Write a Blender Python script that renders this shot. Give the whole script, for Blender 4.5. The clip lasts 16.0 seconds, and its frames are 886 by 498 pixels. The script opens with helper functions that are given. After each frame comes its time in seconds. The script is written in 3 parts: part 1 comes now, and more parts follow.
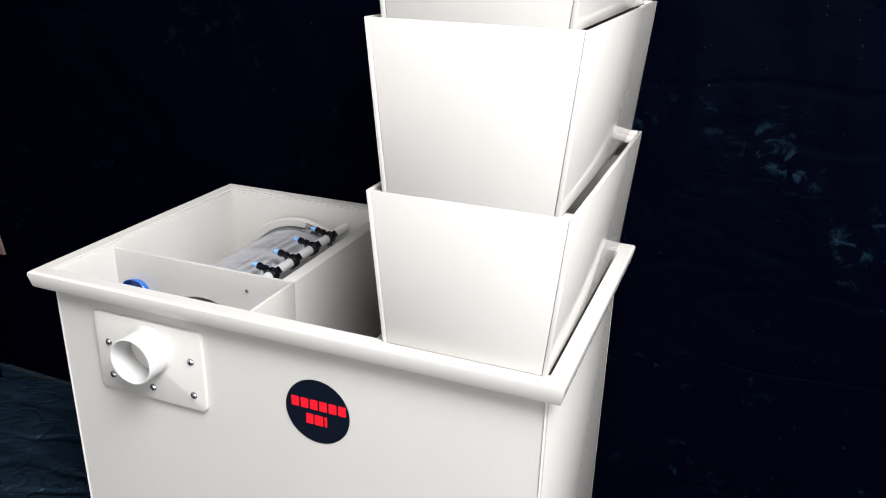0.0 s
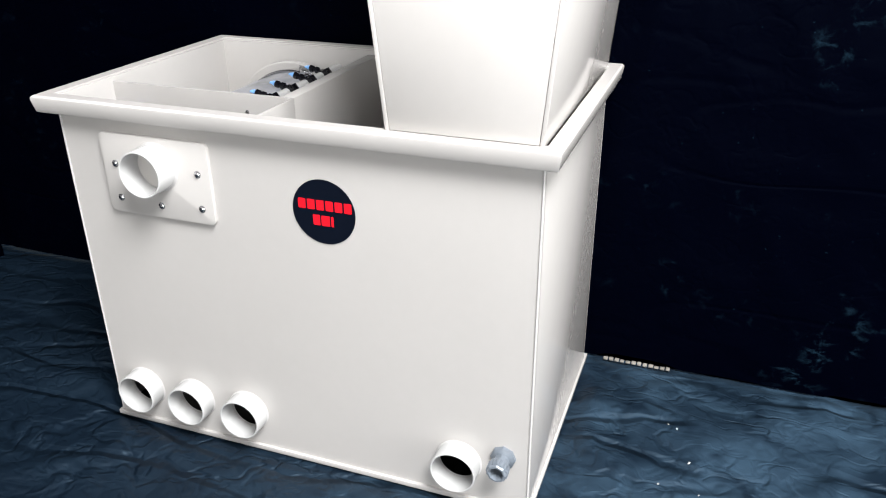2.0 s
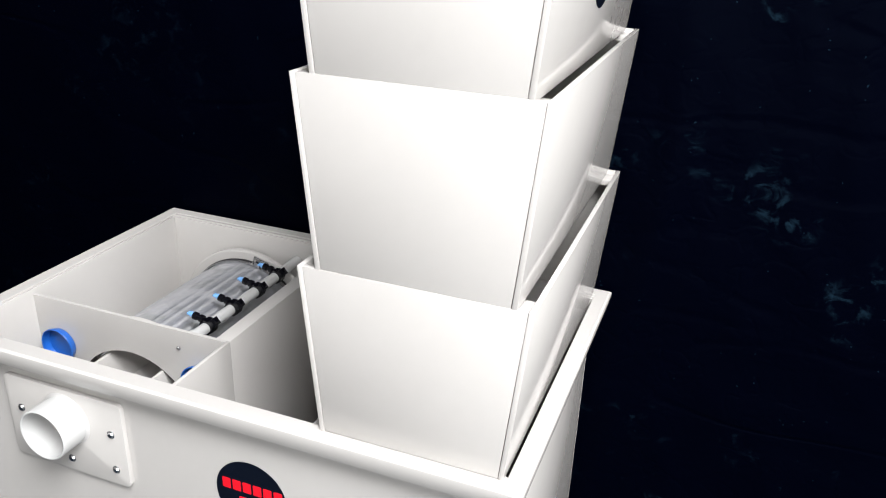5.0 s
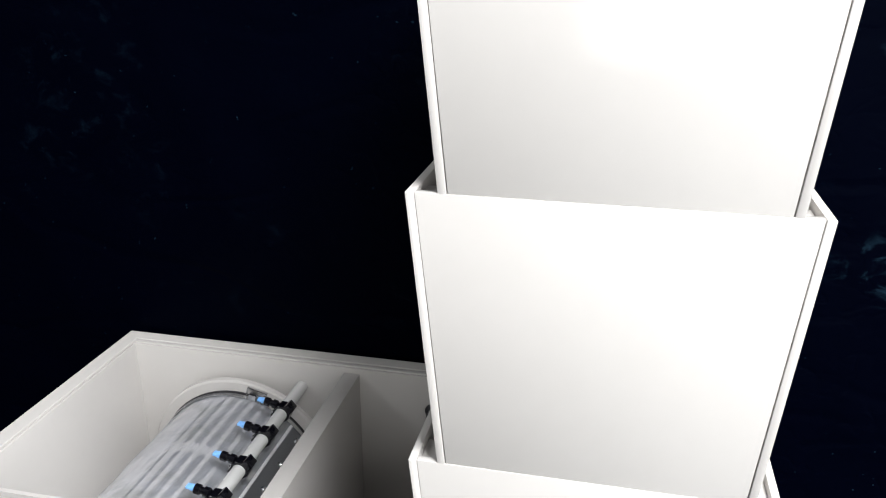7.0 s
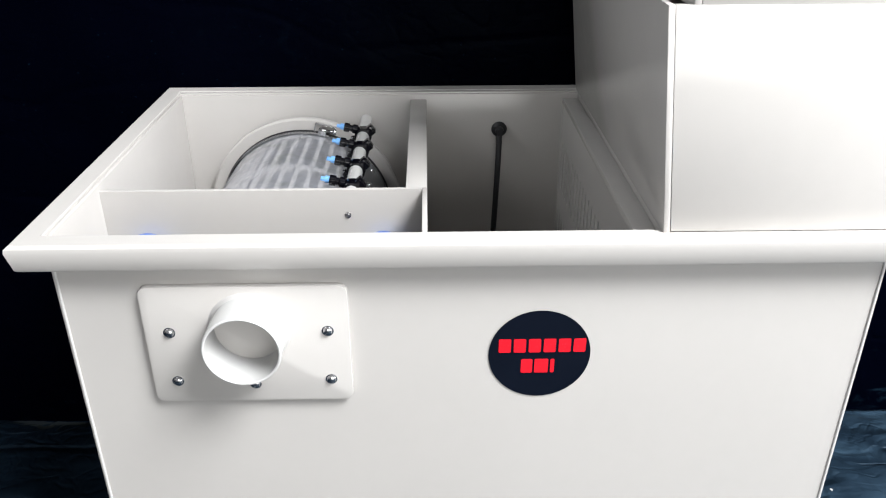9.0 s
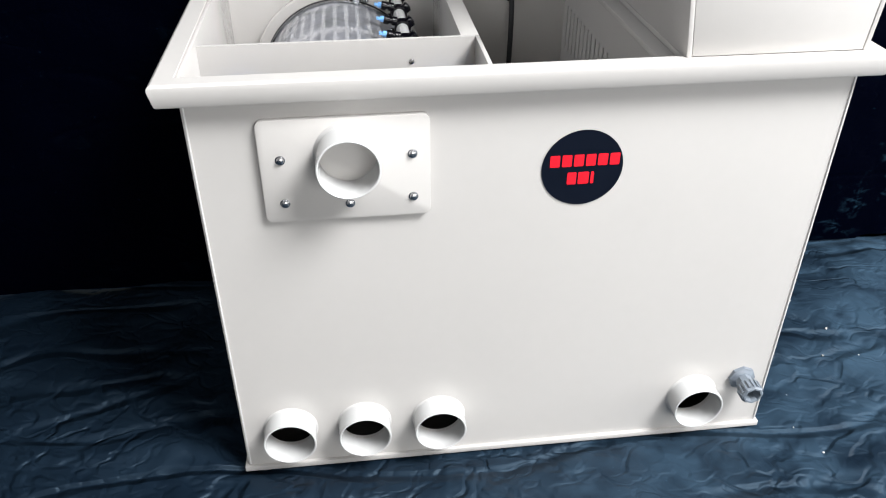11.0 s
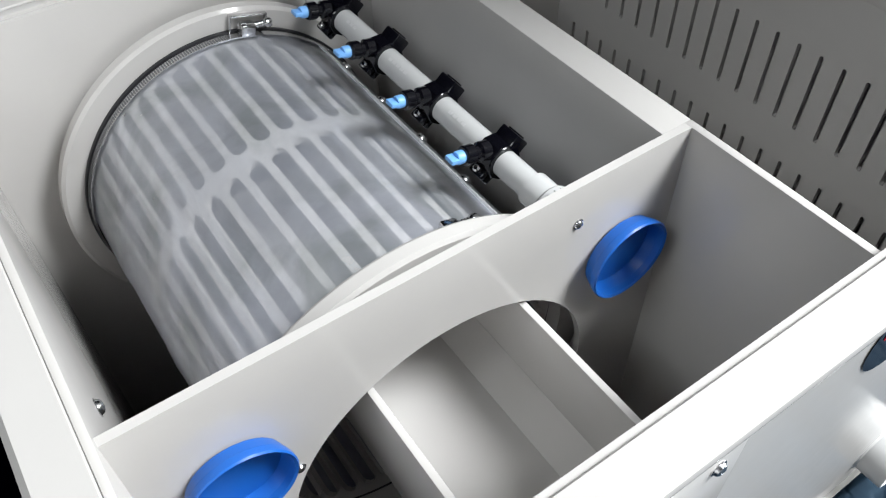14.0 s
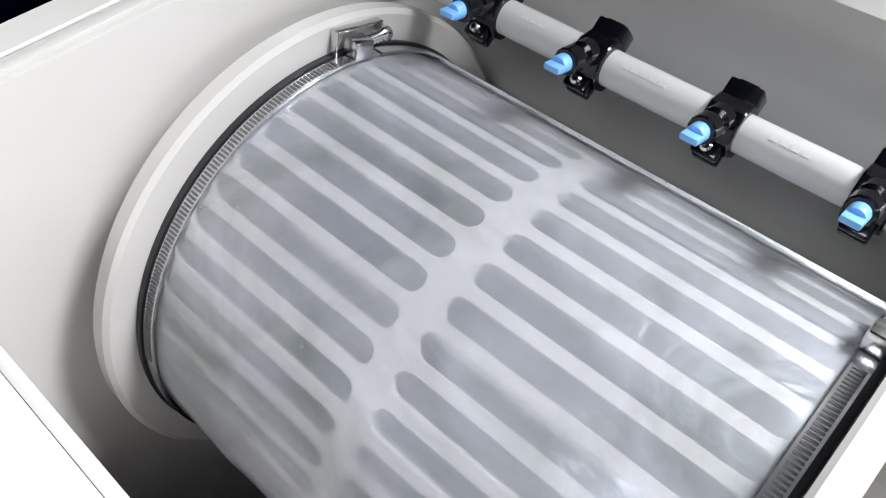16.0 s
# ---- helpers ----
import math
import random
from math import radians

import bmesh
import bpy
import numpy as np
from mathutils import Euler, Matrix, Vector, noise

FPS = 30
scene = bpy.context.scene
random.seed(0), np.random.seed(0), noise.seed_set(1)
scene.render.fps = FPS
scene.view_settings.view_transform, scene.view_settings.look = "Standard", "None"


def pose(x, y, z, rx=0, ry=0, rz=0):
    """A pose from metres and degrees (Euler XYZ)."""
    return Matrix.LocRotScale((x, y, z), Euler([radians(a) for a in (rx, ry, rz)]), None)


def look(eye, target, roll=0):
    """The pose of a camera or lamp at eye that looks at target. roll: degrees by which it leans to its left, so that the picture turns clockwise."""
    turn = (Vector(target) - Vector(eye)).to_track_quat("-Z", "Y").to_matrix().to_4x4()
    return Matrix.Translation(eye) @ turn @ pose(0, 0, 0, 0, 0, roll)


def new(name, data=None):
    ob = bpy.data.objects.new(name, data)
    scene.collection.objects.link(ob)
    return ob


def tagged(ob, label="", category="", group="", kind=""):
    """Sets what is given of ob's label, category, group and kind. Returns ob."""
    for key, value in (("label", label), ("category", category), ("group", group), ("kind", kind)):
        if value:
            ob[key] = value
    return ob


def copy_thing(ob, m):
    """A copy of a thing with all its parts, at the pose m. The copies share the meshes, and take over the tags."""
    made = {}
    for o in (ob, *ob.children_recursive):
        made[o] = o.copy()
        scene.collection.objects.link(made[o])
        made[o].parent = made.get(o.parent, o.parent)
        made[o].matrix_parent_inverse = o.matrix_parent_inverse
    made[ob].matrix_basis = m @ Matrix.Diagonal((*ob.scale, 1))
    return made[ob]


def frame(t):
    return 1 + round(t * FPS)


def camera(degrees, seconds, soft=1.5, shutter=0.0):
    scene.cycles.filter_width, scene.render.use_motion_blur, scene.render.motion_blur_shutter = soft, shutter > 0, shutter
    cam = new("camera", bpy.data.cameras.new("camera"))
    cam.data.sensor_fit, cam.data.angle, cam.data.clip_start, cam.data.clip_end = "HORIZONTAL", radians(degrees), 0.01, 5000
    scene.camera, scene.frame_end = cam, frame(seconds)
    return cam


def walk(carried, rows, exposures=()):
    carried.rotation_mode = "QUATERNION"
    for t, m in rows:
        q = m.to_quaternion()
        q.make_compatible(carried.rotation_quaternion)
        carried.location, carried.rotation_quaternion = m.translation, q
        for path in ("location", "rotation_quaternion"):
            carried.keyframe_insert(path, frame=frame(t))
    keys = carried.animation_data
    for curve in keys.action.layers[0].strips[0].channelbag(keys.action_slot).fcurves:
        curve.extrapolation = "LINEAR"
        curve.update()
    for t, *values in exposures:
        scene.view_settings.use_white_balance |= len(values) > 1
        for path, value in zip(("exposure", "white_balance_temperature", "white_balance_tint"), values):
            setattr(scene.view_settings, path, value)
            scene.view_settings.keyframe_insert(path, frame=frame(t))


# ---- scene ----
cam = camera(58.0, 16.0, soft=1.15)
PATH = [
    (0, (1.482, -1.274, 1.692), (0.807, 0.46, 0.959), 1.4),
    (0.5, (1.524, -1.354, 1.594), (0.826, 0.37, 0.86), 1.2),
    (1, (1.529, -1.399, 1.513), (0.834, 0.324, 0.772), 0.5),
    (1.5, (1.534, -1.432, 1.455), (0.887, 0.279, 0.645), 0.2),
    (2, (1.519, -1.452, 1.432), (0.901, 0.239, 0.561), -0.3),
    (2.5, (1.502, -1.458, 1.447), (0.901, 0.209, 0.519), -0.8),
    (3, (1.449, -1.463, 1.478), (0.86, 0.194, 0.526), -1.1),
    (3.5, (1.413, -1.414, 1.554), (0.849, 0.254, 0.604), -0.3),
    (4, (1.402, -1.283, 1.653), (0.851, 0.409, 0.74), 1.2),
    (4.5, (1.371, -1.146, 1.731), (0.789, 0.557, 0.86), 1.8),
    (5, (1.45, -1.012, 1.797), (0.819, 0.705, 0.988), 2.2),
    (5.2, (1.486, -0.959, 1.824), (0.849, 0.765, 1.034), 2.4),
    (6.25, (1.27, -0.79, 1.905), (0.764, 1.048, 1.315), 1.2),
    (7.3, (0.965, -0.697, 1.722), (0.592, 1.088, 0.901), 0.0),
    (7.5, (0.933, -0.679, 1.693), (0.58, 1.076, 0.8), -0.1),
    (8, (0.775, -0.685, 1.588), (0.574, 1.069, 0.648), -0.1),
    (8.5, (0.605, -0.793, 1.503), (0.564, 0.981, 0.581), 0.1),
    (9, (0.539, -1.011, 1.431), (0.574, 0.768, 0.518), -0.1),
    (9.5, (0.48, -1.229, 1.432), (0.58, 0.534, 0.493), -1.0),
    (10, (0.383, -1.367, 1.429), (0.549, 0.378, 0.467), -1.0),
    (10.2, (0.352, -1.392, 1.429), (0.525, 0.342, 0.447), -0.8),
    (12.3, (0.183, -0.892, 1.43), (0.557, 0.575, 0.125), 0.1),
    (12.5, (0.146, -0.828, 1.427), (0.573, 0.609, 0.102), -0.2),
    (13, (0.088, -0.605, 1.417), (0.643, 0.749, 0.054), 0.2),
    (13.5, (0.074, -0.359, 1.393), (0.738, 0.903, -0.009), 0.4),
    (14, (0.053, -0.131, 1.372), (0.792, 0.976, -0.121), -1.5),
    (14.5, (0.055, 0.044, 1.335), (0.788, 1.029, -0.244), -2.1),
    (15, (0.081, 0.161, 1.282), (0.786, 1.161, -0.3), -3.8),
    (15.5, (0.048, 0.252, 1.256), (0.866, 1.197, -0.305), -3.0),
    (16, (-0.001, 0.259, 1.214), (0.934, 1.168, -0.302), -1.4),
]
EXPOSURES = [(0, -0.28, 6510, 10), (2.5, -0.18, 6510, 10), (5.0, -0.38, 6490, 10), (8.0, -0.27, 6450, 9), (10.0, -0.08, 6450, 9), (12.5, -0.08, 6470, 10), (13.5, -0.3, 6400, 9), (14.0, -0.22, 6300, 7), (14.5, 0.06, 6280, 7), (15.0, 0.16, 6280, 8), (16.0, 0.22, 6310, 9)]
walk(cam, [(t, look(eye, target, roll)) for t, eye, target, roll in PATH], EXPOSURES)

# ---- world and light: soft lamps in the openings of an added, unseen hall ----
world = bpy.data.worlds.new("world")
scene.world = world
world.use_nodes = True
wn = world.node_tree.nodes
sky = wn.new("ShaderNodeTexSky")
sky.sky_type, sky.sun_disc = "NISHITA", False
sky.sun_elevation, sky.sun_rotation = radians(50), radians(140)
world.node_tree.links.new(sky.outputs["Color"], wn["Background"].inputs["Color"])
wn["Background"].inputs["Strength"].default_value = 0.05


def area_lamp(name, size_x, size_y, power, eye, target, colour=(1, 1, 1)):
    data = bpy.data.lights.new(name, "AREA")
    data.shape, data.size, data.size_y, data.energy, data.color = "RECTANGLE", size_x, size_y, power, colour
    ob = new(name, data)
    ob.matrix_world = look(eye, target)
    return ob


# south and east doorways are invented to light the front and right faces
area_lamp("added_south_light", 4.0, 2.9, 200, (1.9, -5.95, 1.75), (1.0, 0.0, 1.2), (1.0, 0.985, 0.96))
area_lamp("added_east_light", 2.4, 2.5, 135, (4.55, -0.9, 1.3), (0.0, -0.7, 1.2), (1.0, 0.99, 0.98))
# added fill for faces turned west; no window is known there
area_lamp("west_fill_light", 1.3, 1.1, 42, (-1.88, -0.05, 3.15), (0.9, 0.2, 1.2), (0.97, 0.99, 1.0))
# key direction follows the stubs' shadows; the rooflight itself is invented
area_lamp("high_key_light", 1.9, 1.9, 720, (2.85, -1.95, 4.7), (0.7, 0.0, 0.9), (0.99, 0.99, 1.0))


# ---- materials ----
def material(name):
    m = bpy.data.materials.new(name)
    m.use_nodes = True
    return m, m.node_tree.nodes, m.node_tree.links, m.node_tree.nodes["Principled BSDF"]


def surface(name, colour, rough, metal=0.0, vary=0.06, scale=6.0, bump=0.0, bump_scale=60.0, rough_vary=0.08, spec=0.5, stretch=(1, 1, 1), coat=0.0):
    """Colour and gloss that vary at two scales, with a fine relief."""
    m, n, l, b = material(name)
    geo = n.new("ShaderNodeTexCoord")
    mapping = n.new("ShaderNodeMapping")
    mapping.inputs["Scale"].default_value = stretch
    l.new(geo.outputs["Object"], mapping.inputs["Vector"])
    big, fine = n.new("ShaderNodeTexNoise"), n.new("ShaderNodeTexNoise")
    big.inputs["Scale"].default_value, fine.inputs["Scale"].default_value = scale, scale * 14
    big.inputs["Detail"].default_value = fine.inputs["Detail"].default_value = 4
    for t in (big, fine):
        l.new(mapping.outputs["Vector"], t.inputs["Vector"])
    mix = n.new("ShaderNodeMath")
    mix.operation = "MULTIPLY_ADD"
    l.new(fine.outputs["Fac"], mix.inputs[0])
    mix.inputs[1].default_value = 0.35
    l.new(big.outputs["Fac"], mix.inputs[2])
    ramp = n.new("ShaderNodeMapRange")
    ramp.inputs["From Min"].default_value, ramp.inputs["From Max"].default_value = 0.4, 0.95
    l.new(mix.outputs[0], ramp.inputs["Value"])
    col = n.new("ShaderNodeMix")
    col.data_type = "RGBA"
    low = [c * (1 - vary) for c in colour]
    high = [min(1.0, c * (1 + vary)) for c in colour]
    col.inputs["A"].default_value, col.inputs["B"].default_value = (*low, 1), (*high, 1)
    l.new(ramp.outputs["Result"], col.inputs["Factor"])
    l.new(col.outputs["Result"], b.inputs["Base Color"])
    rr = n.new("ShaderNodeMapRange")
    rr.inputs["To Min"].default_value, rr.inputs["To Max"].default_value = max(0.02, rough - rough_vary), rough + rough_vary
    l.new(fine.outputs["Fac"], rr.inputs["Value"])
    l.new(rr.outputs["Result"], b.inputs["Roughness"])
    b.inputs["Metallic"].default_value = metal
    b.inputs["Specular IOR Level"].default_value = spec
    b.inputs["Coat Weight"].default_value = coat
    b.inputs["Coat Roughness"].default_value = 0.05
    if bump:
        bt, bp = n.new("ShaderNodeTexNoise"), n.new("ShaderNodeBump")
        bt.inputs["Scale"].default_value, bt.inputs["Detail"].default_value = bump_scale, 3
        l.new(mapping.outputs["Vector"], bt.inputs["Vector"])
        l.new(bt.outputs["Fac"], bp.inputs["Height"])
        bp.inputs["Strength"].default_value, bp.inputs["Distance"].default_value = bump, 0.004
        l.new(bp.outputs["Normal"], b.inputs["Normal"])
    return m


PVC = surface("cream_pvc_sheet", (0.492, 0.475, 0.457), 0.13, vary=0.025, scale=2.5, bump=0.008, bump_scale=7, rough_vary=0.025, spec=0.38)
# near-black floor colour stands in for the deep shade of the chambers
DARK_FLOOR = surface("shade_dark_floor", (0.02, 0.02, 0.02), 0.2, vary=0.2)
PVC_CUT = surface("cut_pvc_edge", (0.53, 0.52, 0.51), 0.35, vary=0.03, scale=12)
PIPE_WHITE = surface("white_pvc_pipe", (0.53, 0.53, 0.525), 0.2, vary=0.02, scale=8, rough_vary=0.05)
STEEL = surface("stainless_steel", (0.62, 0.62, 0.63), 0.2, metal=1.0, vary=0.08, scale=40, rough_vary=0.08)
BRIGHT = surface("polished_fold", (0.75, 0.76, 0.78), 0.3, metal=0.4, vary=0.05, scale=30)
STEEL_SHEET = surface("stainless_sheet", (0.42, 0.44, 0.47), 0.32, metal=1.0, vary=0.08, scale=10, rough_vary=0.08)
BLACK_PLASTIC = surface("black_plastic", (0.003, 0.003, 0.005), 0.13, vary=0.2, scale=30, bump=0.06, bump_scale=160, rough_vary=0.05, spec=0.45)
BLACK_RUBBER = surface("black_rubber", (0.014, 0.014, 0.017), 0.5, vary=0.2, scale=30)
BLUE_PLASTIC = surface("blue_plastic", (0.012, 0.105, 0.43), 0.33, vary=0.06, scale=20)
TIP_BLUE = surface("pale_blue_plastic", (0.20, 0.45, 0.86), 0.35, vary=0.06, scale=60)
GREY_PVC = surface("grey_pvc_fitting", (0.16, 0.185, 0.215), 0.35, vary=0.1, scale=30)
SEAL = surface("grey_seal_groove", (0.10, 0.10, 0.105), 0.5, vary=0.1)
STICKER = surface("black_sticker", (0.004, 0.006, 0.012), 0.08, vary=0.1, scale=20, rough_vary=0.03, spec=0.15)
STICKER_RED = surface("red_print", (0.72, 0.010, 0.022), 0.25, vary=0.05, scale=30)
PRINT_GREY = surface("faint_grey_print", (0.55, 0.545, 0.545), 0.4)


def liner(name, dark, dusty, rough, spec, crease, scale, lo, hi, grain, specks):
    """Rubber pond liner: meandering creases and crumples, dust in broken patches, paler eastward in place of light."""
    m, n, l, b = material(name)
    tc, mp = n.new("ShaderNodeTexCoord"), n.new("ShaderNodeMapping")
    l.new(tc.outputs["Object"], mp.inputs["Vector"])
    mp.inputs["Scale"].default_value = (1.0, 1.25, 1.25)

    long = n.new("ShaderNodeMapping")
    long.inputs["Rotation"].default_value, long.inputs["Scale"].default_value = (0.3, 0.2, radians(24)), (0.55, 1.9, 1.5)
    l.new(tc.outputs["Object"], long.inputs["Vector"])

    def noise_tex(sc, detail, distortion=0.0, rough_=0.5, way=mp):
        t = n.new("ShaderNodeTexNoise")
        t.inputs["Scale"].default_value, t.inputs["Detail"].default_value = sc, detail
        t.inputs["Distortion"].default_value, t.inputs["Roughness"].default_value = distortion, rough_
        l.new(way.outputs["Vector"], t.inputs["Vector"])
        return t.outputs["Fac"]

    def calc(op, x, y):
        t = n.new("ShaderNodeMath")
        t.operation = op
        for i, v in enumerate((x, y)):
            if isinstance(v, (int, float)):
                t.inputs[i].default_value = v
            elif v is not None:
                l.new(v, t.inputs[i])
        return t.outputs[0]

    def step(v, a, c, out=1.0):
        t = n.new("ShaderNodeMapRange")
        t.interpolation_type = "SMOOTHSTEP"
        t.inputs["From Min"].default_value, t.inputs["From Max"].default_value, t.inputs["To Max"].default_value = a, c, out
        l.new(v, t.inputs["Value"])
        return t.outputs["Result"]

    fold = step(calc("ABSOLUTE", calc("SUBTRACT", noise_tex(scale, 1.0, 0.15, 0.4, long), 0.5), None), 0.0, 0.05)
    crumple = step(calc("ABSOLUTE", calc("SUBTRACT", noise_tex(scale * 3.4, 2, 0.4), 0.5), None), 0.0, 0.08, 0.45)
    small = step(calc("ABSOLUTE", calc("SUBTRACT", noise_tex(scale * 4.5, 2, 0.5), 0.5), None), 0.0, 0.10)
    patch = step(noise_tex(2.4, 2), 0.38, 0.60)
    height = calc("ADD", calc("ADD", fold, calc("MULTIPLY", crumple, patch)), calc("ADD", calc("MULTIPLY", small, 0.16), calc("MULTIPLY", noise_tex(scale * 11, 4), 0.10)))
    bp = n.new("ShaderNodeBump")
    bp.inputs["Strength"].default_value, bp.inputs["Distance"].default_value = 1.0, crease
    l.new(height, bp.inputs["Height"])
    l.new(bp.outputs["Normal"], b.inputs["Normal"])
    dust_and_light = calc("MULTIPLY", step(noise_tex(3.3, 3, 0.5), lo, hi), step(noise_tex(grain, 6, 0.6, 0.65), lo, hi))
    # dust patches strengthen eastward, painting in the brighter light on that side
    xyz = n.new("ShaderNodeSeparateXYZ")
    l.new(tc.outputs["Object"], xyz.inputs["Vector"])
    dust_and_light = calc("MULTIPLY", dust_and_light, calc("ADD", step(xyz.outputs["X"], 0.1, 1.7, 0.85), 0.15))
    col = n.new("ShaderNodeMix")
    col.data_type = "RGBA"
    col.inputs["A"].default_value, col.inputs["B"].default_value = (*dark, 1), (*dusty, 1)
    l.new(calc("MINIMUM", calc("ADD", dust_and_light, calc("MULTIPLY", step(noise_tex(95.0, 1), 0.76, 0.80), specks)), 1.0), col.inputs["Factor"])
    l.new(col.outputs["Result"], b.inputs["Base Color"])
    rr = n.new("ShaderNodeMapRange")
    rr.inputs["To Min"].default_value, rr.inputs["To Max"].default_value = rough - 0.08, rough + 0.14
    l.new(dust_and_light, rr.inputs["Value"])
    l.new(rr.outputs["Result"], b.inputs["Roughness"])
    b.inputs["Specular IOR Level"].default_value = spec
    b.inputs["Specular Tint"].default_value = (0.55, 0.78, 1.0, 1)
    return m


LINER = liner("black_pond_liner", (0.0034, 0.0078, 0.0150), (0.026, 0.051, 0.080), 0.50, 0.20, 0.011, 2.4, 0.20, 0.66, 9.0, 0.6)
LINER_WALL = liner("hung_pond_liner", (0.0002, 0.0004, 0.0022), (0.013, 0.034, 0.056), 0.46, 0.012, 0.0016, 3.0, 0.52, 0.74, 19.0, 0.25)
ENCLOSURE = surface("unseen_enclosure_grey", (0.20, 0.20, 0.205), 0.7, vary=0.1, scale=3, bump=0.3, bump_scale=60)


def gauze_material():
    """Fine stainless gauze: half metal threads, half open, over wrinkled relief."""
    m, n, l, b = material("stainless_gauze")
    tc = n.new("ShaderNodeTexCoord")
    b.inputs["Base Color"].default_value = (0.80, 0.82, 0.87, 1)
    b.inputs["Metallic"].default_value, b.inputs["Roughness"].default_value = 0.45, 0.36
    wr, fine = n.new("ShaderNodeTexNoise"), n.new("ShaderNodeTexNoise")
    mp = n.new("ShaderNodeMapping")
    mp.inputs["Scale"].default_value = (14, 9, 14)
    l.new(tc.outputs["Object"], mp.inputs["Vector"])
    l.new(mp.outputs["Vector"], wr.inputs["Vector"])
    wr.inputs["Scale"].default_value, wr.inputs["Detail"].default_value, wr.inputs["Distortion"].default_value = 1.0, 4, 1.2
    fine.inputs["Scale"].default_value = 900
    l.new(tc.outputs["Object"], fine.inputs["Vector"])
    bp = n.new("ShaderNodeBump")
    bp.inputs["Strength"].default_value, bp.inputs["Distance"].default_value = 0.30, 0.012
    l.new(wr.outputs["Fac"], bp.inputs["Height"])
    bf = n.new("ShaderNodeBump")
    bf.inputs["Strength"].default_value, bf.inputs["Distance"].default_value = 0.15, 0.0006
    l.new(fine.outputs["Fac"], bf.inputs["Height"])
    l.new(bp.outputs["Normal"], bf.inputs["Normal"])
    l.new(bf.outputs["Normal"], b.inputs["Normal"])
    stain, sr, sc = n.new("ShaderNodeTexNoise"), n.new("ShaderNodeMapRange"), n.new("ShaderNodeMix")
    stain.inputs["Scale"].default_value, stain.inputs["Detail"].default_value, stain.inputs["Distortion"].default_value = 11.0, 5, 0.8
    l.new(tc.outputs["Object"], stain.inputs["Vector"])
    sr.inputs["From Min"].default_value, sr.inputs["From Max"].default_value = 0.36, 0.56
    l.new(stain.outputs["Fac"], sr.inputs["Value"])
    sc.data_type = "RGBA"
    sc.inputs["A"].default_value, sc.inputs["B"].default_value = (0.56, 0.60, 0.64, 1), (0.76, 0.79, 0.89, 1)
    l.new(sr.outputs["Result"], sc.inputs["Factor"])
    l.new(sc.outputs["Result"], b.inputs["Base Color"])
    clear, mix = n.new("ShaderNodeBsdfTransparent"), n.new("ShaderNodeMixShader")
    rng = n.new("ShaderNodeMapRange")
    rng.inputs["From Min"].default_value, rng.inputs["From Max"].default_value = 0.3, 0.7
    rng.inputs["To Min"].default_value, rng.inputs["To Max"].default_value = 0.34, 0.46
    l.new(wr.outputs["Fac"], rng.inputs["Value"])
    l.new(rng.outputs["Result"], mix.inputs["Fac"])
    l.new(clear.outputs[0], mix.inputs[1])
    l.new(b.outputs[0], mix.inputs[2])
    l.new(mix.outputs[0], n["Material Output"].inputs["Surface"])
    return m


GAUZE = gauze_material()


# ---- mesh helpers ----
def finish(name, bm, mat, parent=None, label="", smooth=True):
    bmesh.ops.remove_doubles(bm, verts=bm.verts, dist=1e-6)
    bmesh.ops.recalc_face_normals(bm, faces=bm.faces)
    me = bpy.data.meshes.new(name)
    bm.to_mesh(me)
    bm.free()
    me.materials.append(mat)
    if smooth:
        me.shade_smooth()
        me.set_sharp_from_angle(angle=radians(32))
    ob = new(name, me)
    if parent:
        ob.parent = parent
    if label:
        tagged(ob, label)
    return ob


def part(name, bm, mat, parent, label=""):
    return finish(name, bm, mat, parent, label)


def thing(name, label, category, group="", at=(0, 0, 0)):
    ob = new(name)
    ob.location, ob.empty_display_size = at, 0.05
    return tagged(ob, label, category, group)


def box(x0, x1, y0, y1, z0, z1, bevel=0.0, bm=None, segments=2):
    own = bmesh.new()
    bmesh.ops.create_cube(own, size=1)
    for v in own.verts:
        v.co = ((x0 + x1) / 2 + v.co.x * (x1 - x0), (y0 + y1) / 2 + v.co.y * (y1 - y0), (z0 + z1) / 2 + v.co.z * (z1 - z0))
    if bevel:
        bmesh.ops.bevel(own, geom=own.edges[:], offset=bevel, segments=segments, affect="EDGES", profile=0.5)
    return merge(bm, own)


def merge(bm, own, m=None):
    if m is not None:
        own.transform(m)
    if bm is None:
        return own
    me = bpy.data.meshes.new("tmp")
    own.to_mesh(me)
    own.free()
    bm.from_mesh(me)
    bpy.data.meshes.remove(me)
    return bm


def along(start, end):
    """The pose whose z runs from start to end."""
    d = Vector(end) - Vector(start)
    return Matrix.Translation(start) @ d.to_track_quat("Z", "Y").to_matrix().to_4x4()


def lathe(profile, start, end, seg=40, bm=None, closed=False):
    """A body of revolution: (radius, height) pairs about the line from start towards end."""
    own = bmesh.new()
    rings = []
    for r, h in profile:
        if r < 1e-6:
            rings.append([own.verts.new((0, 0, h))])
        else:
            rings.append([own.verts.new((r * math.cos(2 * math.pi * i / seg), r * math.sin(2 * math.pi * i / seg), h)) for i in range(seg)])
    pairs = list(zip(rings, rings[1:])) + ([(rings[-1], rings[0])] if closed else [])
    for a, b in pairs:
        for i in range(seg):
            j = (i + 1) % seg
            quad = [a[i % len(a)], a[j % len(a)], b[j % len(b)], b[i % len(b)]]
            face = []
            for v in quad:
                if v not in face:
                    face.append(v)
            if len(face) > 2:
                own.faces.new(face)
    return merge(bm, own, along(start, end))


